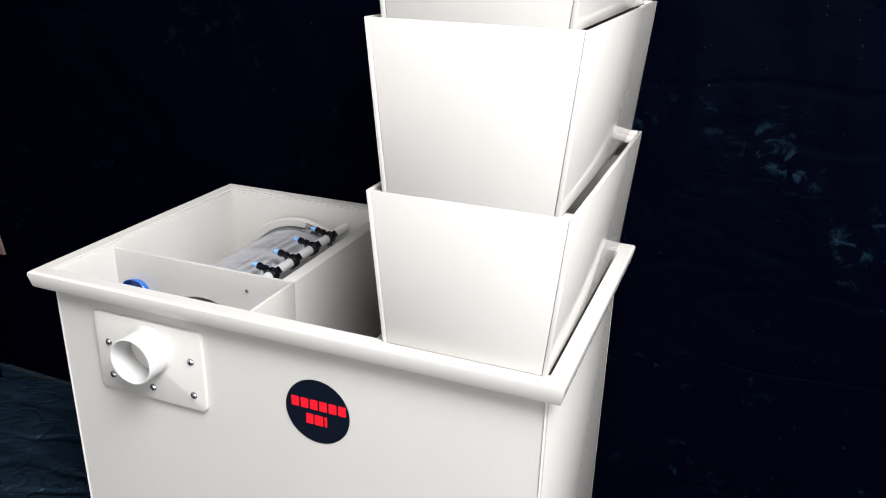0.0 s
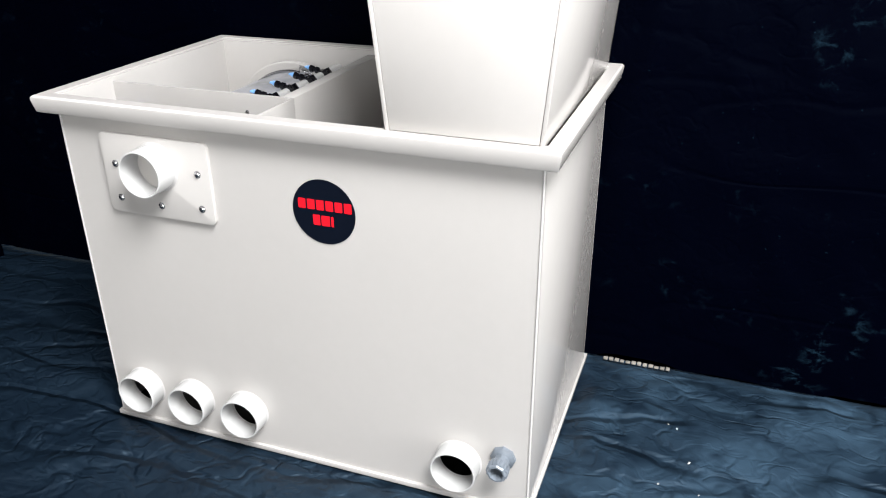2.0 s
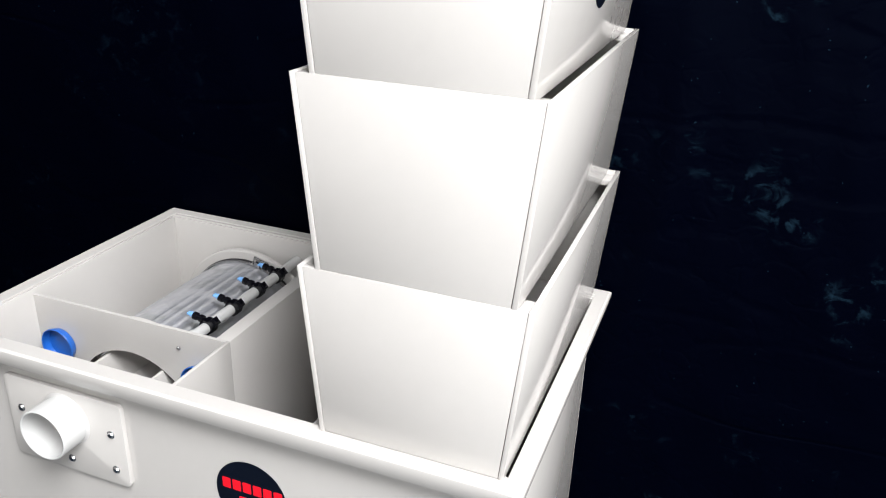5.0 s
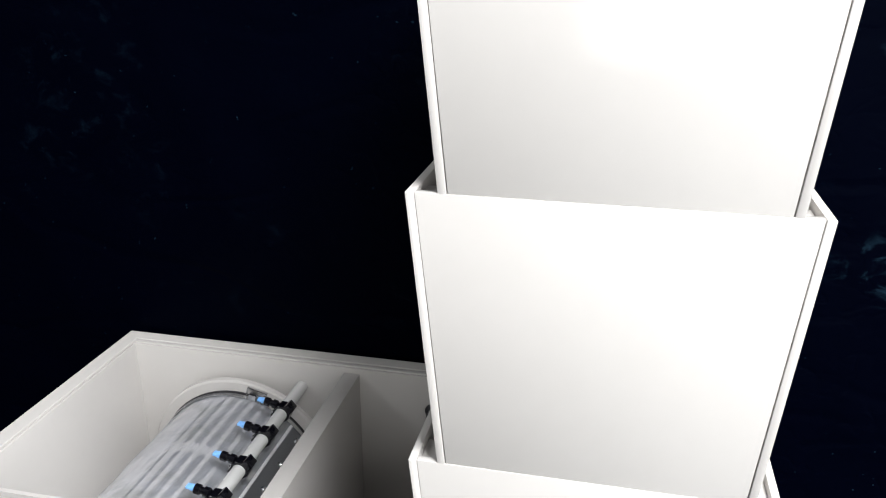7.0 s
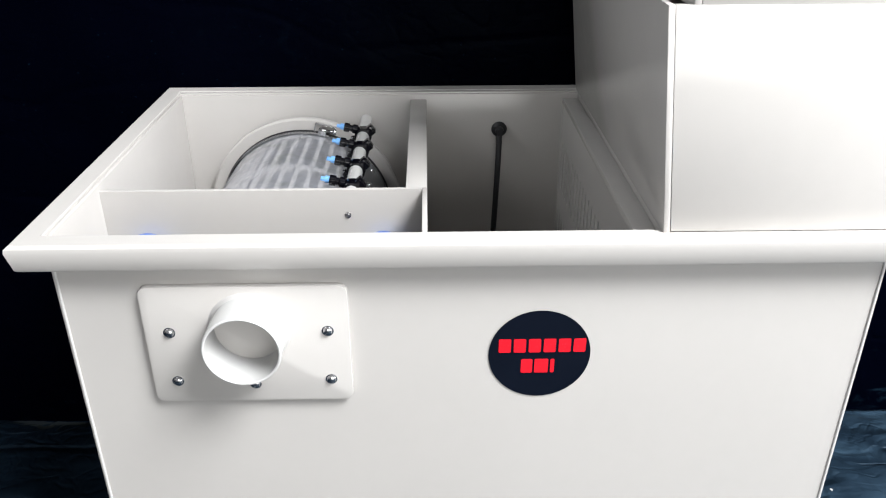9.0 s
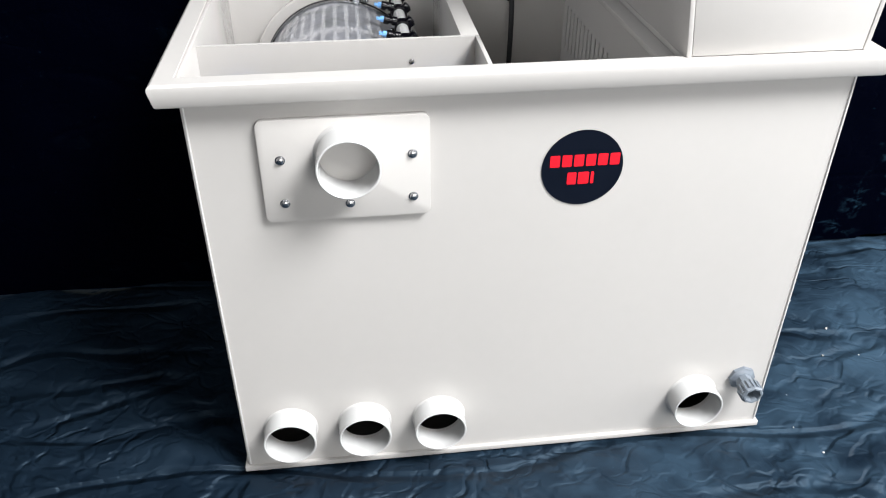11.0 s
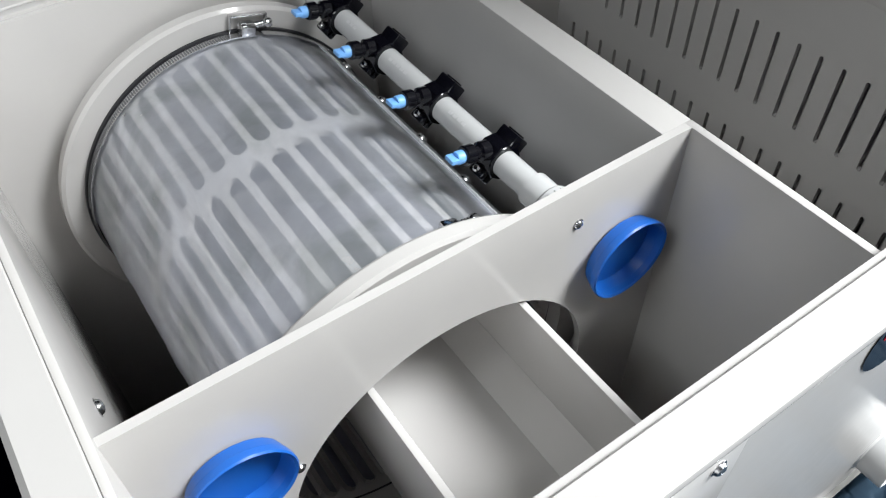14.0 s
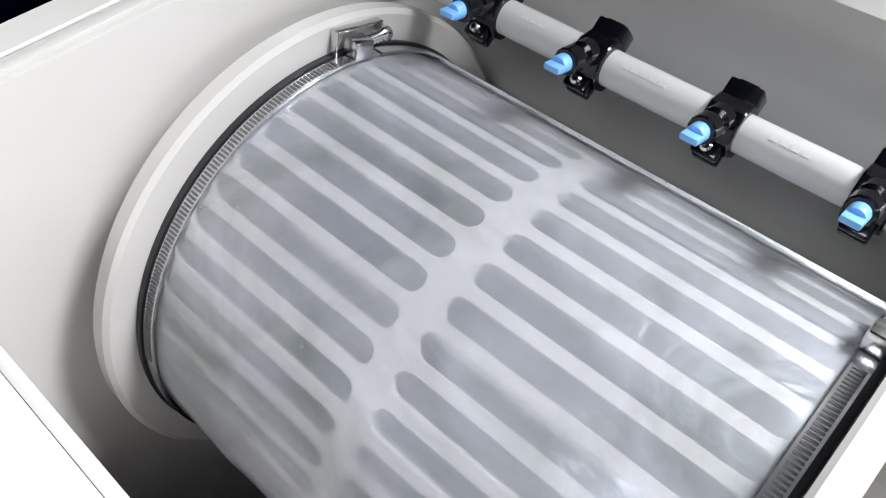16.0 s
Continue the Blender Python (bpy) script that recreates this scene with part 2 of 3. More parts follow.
def pipe(start, end, ro, ri, seg=40, bm=None, edge=0.0015):
    h = (Vector(end) - Vector(start)).length
    return lathe([(ro, 0), (ro, h - edge), (ro - edge, h), (ri + edge, h), (ri, h - edge), (ri, 0)], start, end, seg, bm, closed=True)


def prism(outline, m, depth, bevel=0.0, bm=None):
    """A plate of the given outline in its own x, y, raised by depth along z, then put at m."""
    own = bmesh.new()
    face = own.faces.new([own.verts.new((x, y, 0)) for x, y in outline])
    got = bmesh.ops.extrude_face_region(own, geom=[face])
    top = [g for g in got["geom"] if isinstance(g, bmesh.types.BMVert)]
    for v in top:
        v.co.z += depth
    if bevel:
        edges = [e for e in own.edges if all(v in top for v in e.verts)]
        bmesh.ops.bevel(own, geom=edges, offset=bevel, segments=2, affect="EDGES", profile=0.5)
    return merge(bm, own, m)


def rounded(w, h, r, n=6):
    pts = []
    for cx, cy, a0 in ((w / 2 - r, h / 2 - r, 0), (-w / 2 + r, h / 2 - r, 90), (-w / 2 + r, -h / 2 + r, 180), (w / 2 - r, -h / 2 + r, 270)):
        for i in range(n + 1):
            a = radians(a0 + 90 * i / n)
            pts.append((cx + r * math.cos(a), cy + r * math.sin(a)))
    return pts


def disc(r, n=64):
    return [(r * math.cos(2 * math.pi * i / n), r * math.sin(2 * math.pi * i / n)) for i in range(n)]


def sweep(points, r, seg=14, bm=None):
    """A round cord through the points."""
    own = bmesh.new()
    rings = []
    for i, p in enumerate(points):
        d = (Vector(points[min(i + 1, len(points) - 1)]) - Vector(points[max(i - 1, 0)])).normalized()
        side = d.cross(Vector((0.3, 0.9, 0.1))).normalized()
        up = side.cross(d)
        rings.append([own.verts.new(Vector(p) + r * (math.cos(2 * math.pi * k / seg) * side + math.sin(2 * math.pi * k / seg) * up)) for k in range(seg)])
    for a, b in zip(rings, rings[1:]):
        for k in range(seg):
            own.faces.new((a[k], a[(k + 1) % seg], b[(k + 1) % seg], b[k]))
    own.faces.new(rings[0])
    own.faces.new(rings[-1])
    return merge(bm, own)


FRONT = Matrix.Rotation(radians(90), 4, "X")  # own x, y, z to world x, z, -y


def on_front(x, y, z):
    return Matrix.Translation((x, y, z)) @ FRONT


# ---- the liner, and the unseen hall added round it ----
X0, X1, Y0, Y1, ZC = -1.32, 4.6, -6.0, 0.760, 5.0


def liner_height(x, y):
    """Folds and creases of the liner on the floor, in metres."""
    p = Vector((x, y, 0))
    q = p + 0.25 * Vector((noise.noise(p * 1.7), noise.noise(p * 1.7 + Vector((9, 3, 1))), 0))
    ridge = lambda v: (1 - abs(noise.noise(v))) ** 5  # noqa: E731
    broad = noise.noise(q * 2.1 + Vector((3, 1, 8)))
    h = 0.013 * ridge(Vector((q.x * 1.5 - q.y * 0.7, q.y * 2.6 + q.x * 0.4, 2))) + 0.009 * ridge(Vector((q.x * 1.8 + q.y * 2.9, q.y * 1.7 - q.x, 5)))
    h += max(0.0, 0.25 + broad) * 0.010 * ridge(Vector((q.x * 8, q.y * 5, 7))) + 0.002 * noise.noise(q * 12)
    return h


def sheet(name, xs, ys, place, mat, label):
    verts = [place(x, y) for y in ys for x in xs]
    nx = len(xs)
    faces = [(j * nx + i, j * nx + i + 1, (j + 1) * nx + i + 1, (j + 1) * nx + i) for j in range(len(ys) - 1) for i in range(nx - 1)]
    me = bpy.data.meshes.new(name)
    me.from_pydata(verts, [], faces)
    me.materials.append(mat)
    me.shade_smooth()
    return tagged(new(name, me), label, name.split("_")[0], kind="structure")


def under_tank(x, y):
    """1 away from the tank, 0 under it, where the liner is pressed flat."""
    dx = max(-0.02 - x, 0, x - 1.22)
    dy = max(-0.02 - y, 0, y - 0.74)
    return min(1.0, math.hypot(dx, dy) / 0.06)


def flat_by_hem(x, y):
    return 1 - min(1.0, gap_lift(x) * 90) * max(0.0, min(1.0, (y - 0.60) / 0.08))


def floor_point(x, y):
    lift = under_tank(x, y)
    back = max(0.0, 1 - (Y1 - y) / 0.05)
    return (x, y, -0.006 + lift * (0.003 + flat_by_hem(x, y) * liner_height(x, y)) - 0.01 * back)


def spread(a, b, fine_a, fine_b, fine, coarse):
    out, v = [], a
    while v < b - 1e-6:
        out.append(v)
        v += fine if fine_a <= v < fine_b else coarse
    return out + [b]


def curtain_depth(u, v):
    p = Vector((u, v * 0.55, 3))
    q = p + 0.3 * Vector((noise.noise(p * 1.3), noise.noise(p * 1.3 + Vector((4, 8, 2))), 0))
    ridge = lambda w: (1 - abs(noise.noise(w))) ** 4  # noqa: E731
    return 0.008 * ridge(Vector((q.x * 2.3, q.y * 1.4, 1))) + 0.006 * ridge(Vector((q.x * 6 + q.y * 3, q.y * 7, 6))) + 0.0035 * noise.noise(q * 11)


def gap_lift(x):
    """Two short places where the hem of the back liner is lifted off the floor."""
    return 0.016 * max(0.0, 1 - abs((x - 1.365) / 0.13) ** 4) + 0.010 * max(0.0, 1 - abs((x - 2.01) / 0.10) ** 4)


def back_point(x, z):
    hem = max(0.0, 1 - z / 0.25)
    return (x, Y1 + 0.012 - curtain_depth(x, z), z + hem * (gap_lift(x) - 0.004))


def left_point(y, z):
    return (X0 - 0.012 + curtain_depth(y + 7, z), y, z - 0.004)


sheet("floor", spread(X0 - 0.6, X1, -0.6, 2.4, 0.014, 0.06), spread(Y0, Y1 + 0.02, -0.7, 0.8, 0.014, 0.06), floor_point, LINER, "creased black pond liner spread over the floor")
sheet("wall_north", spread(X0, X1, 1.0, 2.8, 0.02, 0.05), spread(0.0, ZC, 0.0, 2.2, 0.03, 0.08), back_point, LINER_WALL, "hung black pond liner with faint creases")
# side liner is assumed; its 2.4 m top keeps the west fill off the floor
sheet("wall_west", spread(-1.5, Y1, -9, -9, 0.1, 0.06), spread(0.0, 2.4, 0, 0, 0.1, 0.06), left_point, LINER_WALL, "assumed black pond liner hung at the side")


def enclosure_piece(name, label, *spans):
    bm = None
    for s in spans:
        bm = box(*s, bm=bm)
    return tagged(finish(name, bm, ENCLOSURE), label, "wall", kind="structure")


# unseen walls and ceiling, added to close the space round the lamps
enclosure_piece("wall_side", "added unseen grey wall with a gap for the west fill lamp", (X0 - 0.75, X0 - 0.6, Y0, -0.75, 0, ZC), (X0 - 0.75, X0 - 0.6, 0.65, Y1 + 0.2, 0, ZC), (X0 - 0.75, X0 - 0.6, -0.75, 0.65, 0, 2.55), (X0 - 0.75, X0 - 0.6, -0.75, 0.65, 3.75, ZC))
enclosure_piece("wall_east", "added unseen grey wall, open for the east lamp", (X1, X1 + 0.15, Y0, -2.15, 0, ZC), (X1, X1 + 0.15, 0.35, Y1 + 0.2, 0, ZC), (X1, X1 + 0.15, -2.15, 0.35, 2.7, ZC))
enclosure_piece("wall_south", "added unseen grey wall, open for the south lamp", (X0 - 0.6, 0.15, Y0 - 0.15, Y0, 0, ZC), (4.25, X1, Y0 - 0.15, Y0, 0, ZC), (0.15, 4.25, Y0 - 0.15, Y0, 3.3, ZC))
enclosure_piece("ceiling", "added unseen ceiling, open for the key lamp", (X0 - 0.6, 1.8, Y0, Y1 + 0.2, ZC + 0.1, ZC + 0.22), (3.9, X1, Y0, Y1 + 0.2, ZC + 0.1, ZC + 0.22), (1.8, 3.9, Y0, -3.0, ZC + 0.1, ZC + 0.22), (1.8, 3.9, -0.9, Y1 + 0.2, ZC + 0.1, ZC + 0.22))

def floor_crumbs():
    """Pale crumbs of plaster strewn over the open liner."""
    rng, bm = random.Random(5), None
    for _ in range(46):
        x, y, r = rng.uniform(1.28, 2.7), rng.uniform(-0.9, 0.7), rng.uniform(0.0012, 0.0032)
        own = bmesh.new()
        bmesh.ops.create_icosphere(own, subdivisions=1, radius=r)
        own.transform(Matrix.Diagonal((rng.uniform(0.8, 2.2), 1.0, 0.6, 1.0)))
        bm = merge(bm, own, Matrix.Translation((x, y, floor_point(x, y)[2] + 0.5 * r)) @ Matrix.Rotation(rng.uniform(0, 3), 4, "Z"))
    return tagged(finish("plaster_crumbs", bm, PVC_CUT), "pale plaster crumbs strewn on the black liner", "crumbs", kind="stuff")


floor_crumbs()

# small pale blocks stand in for light leaking under the back liner's hem
HEM_LIGHT_BLOCK = surface("hem_light_block", (0.24, 0.225, 0.20), 0.6, vary=0.4, scale=30, bump=0.2, bump_scale=120)


def hem_light_course(x0, x1, y, pitch=0.0176):
    course = tagged(new("trim"), "pale small blocks in place of light showing under the liner's hem", "trim", kind="structure")
    rng = random.Random(int(x0 * 100))
    x = x0
    while x < x1:
        w = pitch * rng.uniform(0.62, 0.88)
        part("block", box(x, x + w, y, y + 0.012, 0.0, rng.uniform(0.004, 0.009), 0.0012), HEM_LIGHT_BLOCK, course)
        x += pitch
    return course


hem_light_course(1.262, 1.466, 0.738)

# ---- the filter tank ----
W, D, H = 1.205, 0.703, 0.940
T = 0.0065
tank = thing("filter_tank", "cream welded PVC pond filter tank with open chambers", "filter tank")

part("base_plate", box(-0.008, W + 0.006, -0.008, D + 0.030, 0.0, 0.014, 0.0015), PVC, tank)


def panel_with_holes(name, x0, x1, z0, z1, y_front, depth, holes, parent, mat=PVC, seg=40):
    """A flat sheet facing -y with round holes (x, z, r) cut right through it."""
    bm = bmesh.new()
    loops = [[(x0, z0), (x1, z0), (x1, z1), (x0, z1)]] + [[(x + r * math.cos(2 * math.pi * i / seg), z + r * math.sin(2 * math.pi * i / seg)) for i in range(seg)] for x, z, r in holes]
    for y in (y_front, y_front + depth):
        edges = []
        for loop in loops:
            vs = [bm.verts.new((x, y, z)) for x, z in loop]
            edges += [bm.edges.new((vs[i], vs[(i + 1) % len(vs)])) for i in range(len(vs))]
        bmesh.ops.triangle_fill(bm, edges=edges, use_beauty=True)
    bm.verts.ensure_lookup_table()
    n = sum(len(loop) for loop in loops)
    base = 0
    for loop in loops:
        k = len(loop)
        for i in range(k):
            a, b = base + i, base + (i + 1) % k
            bm.faces.new((bm.verts[a], bm.verts[b], bm.verts[n + b], bm.verts[n + a]))
        base += k
    return part(name, bm, mat, parent)


PIPE_R, BORE_R = 0.0570, 0.0525
LOW = [(0.105, 0.118), (0.268, 0.118), (0.434, 0.118), (1.026, 0.116)]
OUT = (0.2735, 0.789)
panel_with_holes("front_wall", 0.0, W, 0.014, 0.935, 0.0, T, [(x, z, BORE_R) for x, z in LOW] + [(*OUT, BORE_R)], tank)
part("back_wall", box(0.0, W, D - T, D, 0.014, 0.935, 0.0008), PVC, tank)
part("side_wall", box(0.0, T, T, D - T, 0.014, 0.935, 0.0008), PVC, tank)
part("side_wall", box(W - T, W, T, D - T, 0.014, 0.9, 0.0008), PVC, tank)
# thin weld beads down the front corners
for x in (0.004, W - 0.004):
    part("weld_seam", lathe([(0, 0), (0.0022, 0.001), (0.0022, 0.872), (0, 0.873)], (x, -0.0005, 0.016), (x, -0.0005, 0.89), 10), PVC_CUT, tank)


def rim_strip(p0, p1, inward, width=0.0362):
    """A mitred rim board between two outer corners, rounded on its outer edge, with a step on the inner edge."""
    p0, p1, inward = Vector(p0), Vector(p1), Vector(inward)
    d = (p1 - p0).normalized()
    profile = [(0.0085, -0.0415), (0.0060, -0.0385), (0.0005, -0.010), (0.0015, -0.004), (0.0065, 0.0), (width - 0.0012, 0.0), (width, -0.0015), (width, -0.0415)]
    bm = bmesh.new()
    ends = []
    for p, s in ((p0, 1), (p1, -1)):
        ends.append([bm.verts.new(p + inward * u + d * s * u + Vector((0, 0, w))) for u, w in profile])
    for i in range(len(profile)):
        j = (i + 1) % len(profile)
        bm.faces.new((ends[0][i], ends[0][j], ends[1][j], ends[1][i]))
    bm.faces.new(ends[0])
    bm.faces.new(ends[1][::-1])
    return part("rim_board", bm, PVC, tank)


RX0, RX1, RY0, RY1 = -0.040, W + 0.036, -0.038, 0.751
part("rim_backing", box(0.0, W, D - 0.001, RY1 - 0.0375, 0.905, 0.9385, 0.001), PVC, tank)
rim_strip((RX0, RY0, H), (RX1, RY0, H), (0, 1, 0), 0.0378)
rim_strip((RX1, RY0, H), (RX1, RY1, H), (-1, 0, 0))
rim_strip((RX1, RY1, H), (RX0, RY1, H), (0, -1, 0))
rim_strip((RX0, RY1, H), (RX0, RY0, H), (1, 0, 0), 0.0398)

# inside the tank: dividers, slotted screen, ledge
TOP = 0.924
DX0, DX1 = 0.502, 0.537
part("divider", box(DX0, DX1, 0.1992, D - T, 0.014, TOP, 0.0012), PVC, tank, "thick cream divider sheet")
part("divider", box(0.529, DX1, T, 0.199, 0.014, TOP, 0.0008), PVC, tank, "thin cream divider sheet")
ARCH = (0.270, 0.669, 0.166)
panel_with_holes("drum_partition", T, 0.5288, 0.014, TOP, 0.191, 0.008, [ARCH], tank, seg=72)
part("ledge", box(0.836, 0.872, T, D - T, 0.913, 0.925, 0.0012), PVC, tank)
part("tray_bearer", box(0.8685, 0.884, T, D - T, 0.9252, 0.9362, 0.0008), PVC, tank)


def slotted_screen():
    """An upright sheet at right angles to the front with rows of narrow slots right through it."""
    ya, yb, za, zb = T, D - T, 0.014, 0.9128
    loops = [[(ya, za), (yb, za), (yb, zb), (ya, zb)]]
    for z0, z1, first in ((0.725, 0.832, 0.104), (0.565, 0.672, 0.104), (0.405, 0.512, 0.104)):
        for k in range(19):
            y, r = first + 0.0308 * k, 0.0030
            loops.append([(y + r * math.cos(a), (z1 - r if math.sin(a) > 0 else z0 + r) + r * math.sin(a)) for a in [radians(22.5 + 45 * i) for i in range(8)]])
    bm = bmesh.new()
    for x in (0.838, 0.846):
        edges = []
        for loop in loops:
            vs = [bm.verts.new((x, y, z)) for y, z in loop]
            edges += [bm.edges.new((vs[i], vs[(i + 1) % len(vs)])) for i in range(len(vs))]
        bmesh.ops.triangle_fill(bm, edges=edges, use_beauty=True)
    bm.verts.ensure_lookup_table()
    n, base = sum(len(loop) for loop in loops), 0
    for loop in loops:
        k = len(loop)
        for i in range(k):
            a, b = base + i, base + (i + 1) % k
            bm.faces.new((bm.verts[a], bm.verts[b], bm.verts[n + b], bm.verts[n + a]))
        base += k
    return part("slotted_screen", bm, PVC, tank, "cream sheet with rows of narrow upright slots")


slotted_screen()
# dark sheet added over the cream base to deepen the shade inside
part("chamber_floor", box(T, W - T, T, D - T, 0.0142, 0.022), DARK_FLOOR, tank)

# pipe stubs through the front wall
for x, z in LOW:
    stub = part("pipe_stub", pipe((x, 0.009, z), (x, -0.050, z), PIPE_R, BORE_R, 56), PIPE_WHITE, tank, "short white PVC pipe stub")
    part("weld_ring", lathe([(PIPE_R, 0), (PIPE_R + 0.003, 0.0), (PIPE_R + 0.0012, 0.002), (PIPE_R, 0.0032)], (x, 0, z), (x, -1, z), 56), PVC_CUT, stub)

# outlet plate with its screws and pipe
plate = part("outlet_plate", prism(rounded(0.302, 0.202, 0.014), on_front(0.269, -0.0005, 0.759), 0.0105, 0.0015), PVC, tank, "screwed-on cream plate with rounded corners")
part("outlet_pipe", pipe((OUT[0], 0.012, OUT[1]), (OUT[0], -0.074, OUT[1]), 0.0562, 0.0520, 64), PIPE_WHITE, plate, "short white PVC outlet pipe")
part("weld_ring", lathe([(0.056, 0), (0.0615, 0.0), (0.0578, 0.002), (0.056, 0.005)], (OUT[0], -0.011, OUT[1]), (OUT[0], -1, OUT[1]), 56), PVC_CUT, plate)


def screw_mesh():
    bm = lathe([(0.0, 0.0052), (0.0022, 0.0052), (0.0022, 0.0034), (0.0, 0.0034)], (0, 0, 0), (0, -1, 0), 6)
    lathe([(0.0088, 0), (0.0088, 0.0009), (0.0072, 0.0011), (0.0068, 0.0022), (0.0058, 0.0040), (0.0036, 0.0052), (0.0022, 0.0054), (0.0020, 0.0036), (0.0, 0.0036)], (0, 0, 0), (0, -1, 0), 24, bm)
    return bm


first_screw = part("screw", screw_mesh(), STEEL, plate, "domed stainless socket screw")
for i, (x, z) in enumerate(((0.155, 0.784), (0.155, 0.697), (0.388, 0.784), (0.388, 0.697), (0.272, 0.690))):
    s = first_screw if i == 0 else new("screw", first_screw.data)
    s.parent, s.location = plate, (x, -0.011, z)


def place_small(at):
    s = part("screw", screw_mesh(), STEEL, tank)
    s.location, s.scale = at, (0.62, 0.62, 0.62)


place_small((0.406, 0.191, 0.879))
place_small((0.031, 0.191, 0.735))
place_small((0.121, 0.191, 0.763))


wall_screw = part("screw", screw_mesh(), STEEL, tank)
wall_screw.location, wall_screw.rotation_euler = (T, 0.307, 0.811), (0, 0, radians(90))


def logo(parent, m, radius=0.078):
    """A round black sticker; its red name and word stand as plain bars."""
    st = part("round_sticker", prism(disc(radius), m, 0.0008), STICKER, parent, "round black sticker with red printing")
    bars = [(0.0185, 0.024, -0.0535 + 0.0228 * i, 0.0165) for i in range(6)]
    bars += [(0.0175, 0.025, -0.019, -0.0205), (0.021, 0.025, 0.0035, -0.0205), (0.006, 0.025, 0.0205, -0.0205)]
    for w, h, x, y in bars:
        part("print_bar", prism(rounded(w, h, 0.002, 3), m @ Matrix.Translation((x, y, 0.001)), 0.0006), STICKER_RED, st, "red printed bar")


logo(tank, on_front(0.706, -0.0006, 0.730))

# grey drain fitting by the corner
drain = part("drain_fitting", lathe([(0, 0), (0.031, 0), (0.031, 0.008), (0.026, 0.010), (0.024, 0.012), (0.019, 0.014), (0.019, 0.030), (0.023, 0.032), (0.025, 0.036), (0.025, 0.062), (0.022, 0.066), (0.018, 0.066), (0.016, 0.060), (0.016, 0.03), (0, 0.03)], (1.139, 0, 0.160), (1.139, -1, 0.160), 8), GREY_PVC, tank, "grey PVC union drain fitting")
nut = None
for i in range(16):
    a = 2 * math.pi * i / 16
    nut = merge(nut, box(-0.0022, 0.0022, -0.0015, 0.002, -0.011, 0.011, 0.0006), Matrix.Translation((1.139 + 0.0245 * math.sin(a), -0.049, 0.160 + 0.0245 * math.cos(a))) @ Matrix.Rotation(a, 4, "Y") @ Matrix.Rotation(radians(90), 4, "X"))
part("ribbed_nut", nut, GREY_PVC, drain)

# ---- things in the chambers ----
def blue_plug(x, z):
    ob = thing("pipe_plug", "blue dished plastic pipe plug in the partition", "plug", "blue plugs", (x, 0.191, z))
    part("cap", lathe([(0.032, -0.02), (0.032, 0.001), (0.0395, 0.002), (0.0435, 0.0125), (0.0405, 0.0125), (0.0378, 0.0022), (0.0, 0.0015)], (0, 0, 0), (0, -1, 0), 48), BLUE_PLASTIC, ob)
    part("cap_rim", lathe([(0.0435, 0.0126), (0.0446, 0.0165), (0.0447, 0.0190), (0.0436, 0.0205), (0.0414, 0.0190), (0.0405, 0.0126)], (0, 0, 0), (0, -1, 0), 48, closed=True), BLUE_PLASTIC, ob)
    return ob


plug = blue_plug(0.073, 0.811)
copy_thing(plug, Matrix.Translation((0.463, 0.191, 0.811)))

trough = thing("waste_trough", "cream PVC waste trough running into the drum", "trough", at=(0.277, 0.1, 0.68))
part("trough_side", box(-0.0845, -0.0775, -0.092, 0.50, 0.0, 0.127, 0.0008), PVC, trough)
part("trough_side", box(0.073, 0.080, -0.092, 0.50, 0.0, 0.127, 0.0008), PVC, trough)
slope = box(-0.0773, 0.0728, -0.092, 0.50, 0.0, 0.007)
part("trough_floor", slope, PVC, trough)
part("trough_fillet", prism([(0, 0), (0.03, 0), (0, 0.03)], Matrix.Translation((-0.0773, -0.092, 0.0072)) @ Matrix.Rotation(radians(90), 4, "X") @ Matrix.Scale(-1, 4, (0, 0, 1)), 0.58), PVC, trough)
part("trough_fillet", prism([(0, 0), (-0.03, 0), (0, 0.03)], Matrix.Translation((0.0728, -0.092, 0.0072)) @ Matrix.Rotation(radians(90), 4, "X") @ Matrix.Scale(-1, 4, (0, 0, 1)), 0.58), PVC, trough)

# ---- the drum ----
CX, CZ, R = 0.266, 0.680, 0.1845
YA, YB = 0.247, 0.655
drum = thing("filter_drum", "perforated white drum wrapped in wrinkled stainless gauze", "drum", at=(CX, 0.45, CZ))


def polar(r, deg, y):
    a = radians(deg)
    return Vector((r * math.sin(a), y - 0.45, r * math.cos(a)))


N_SLOT = 44
STEP = 360 / N_SLOT
FIRST = -30.6


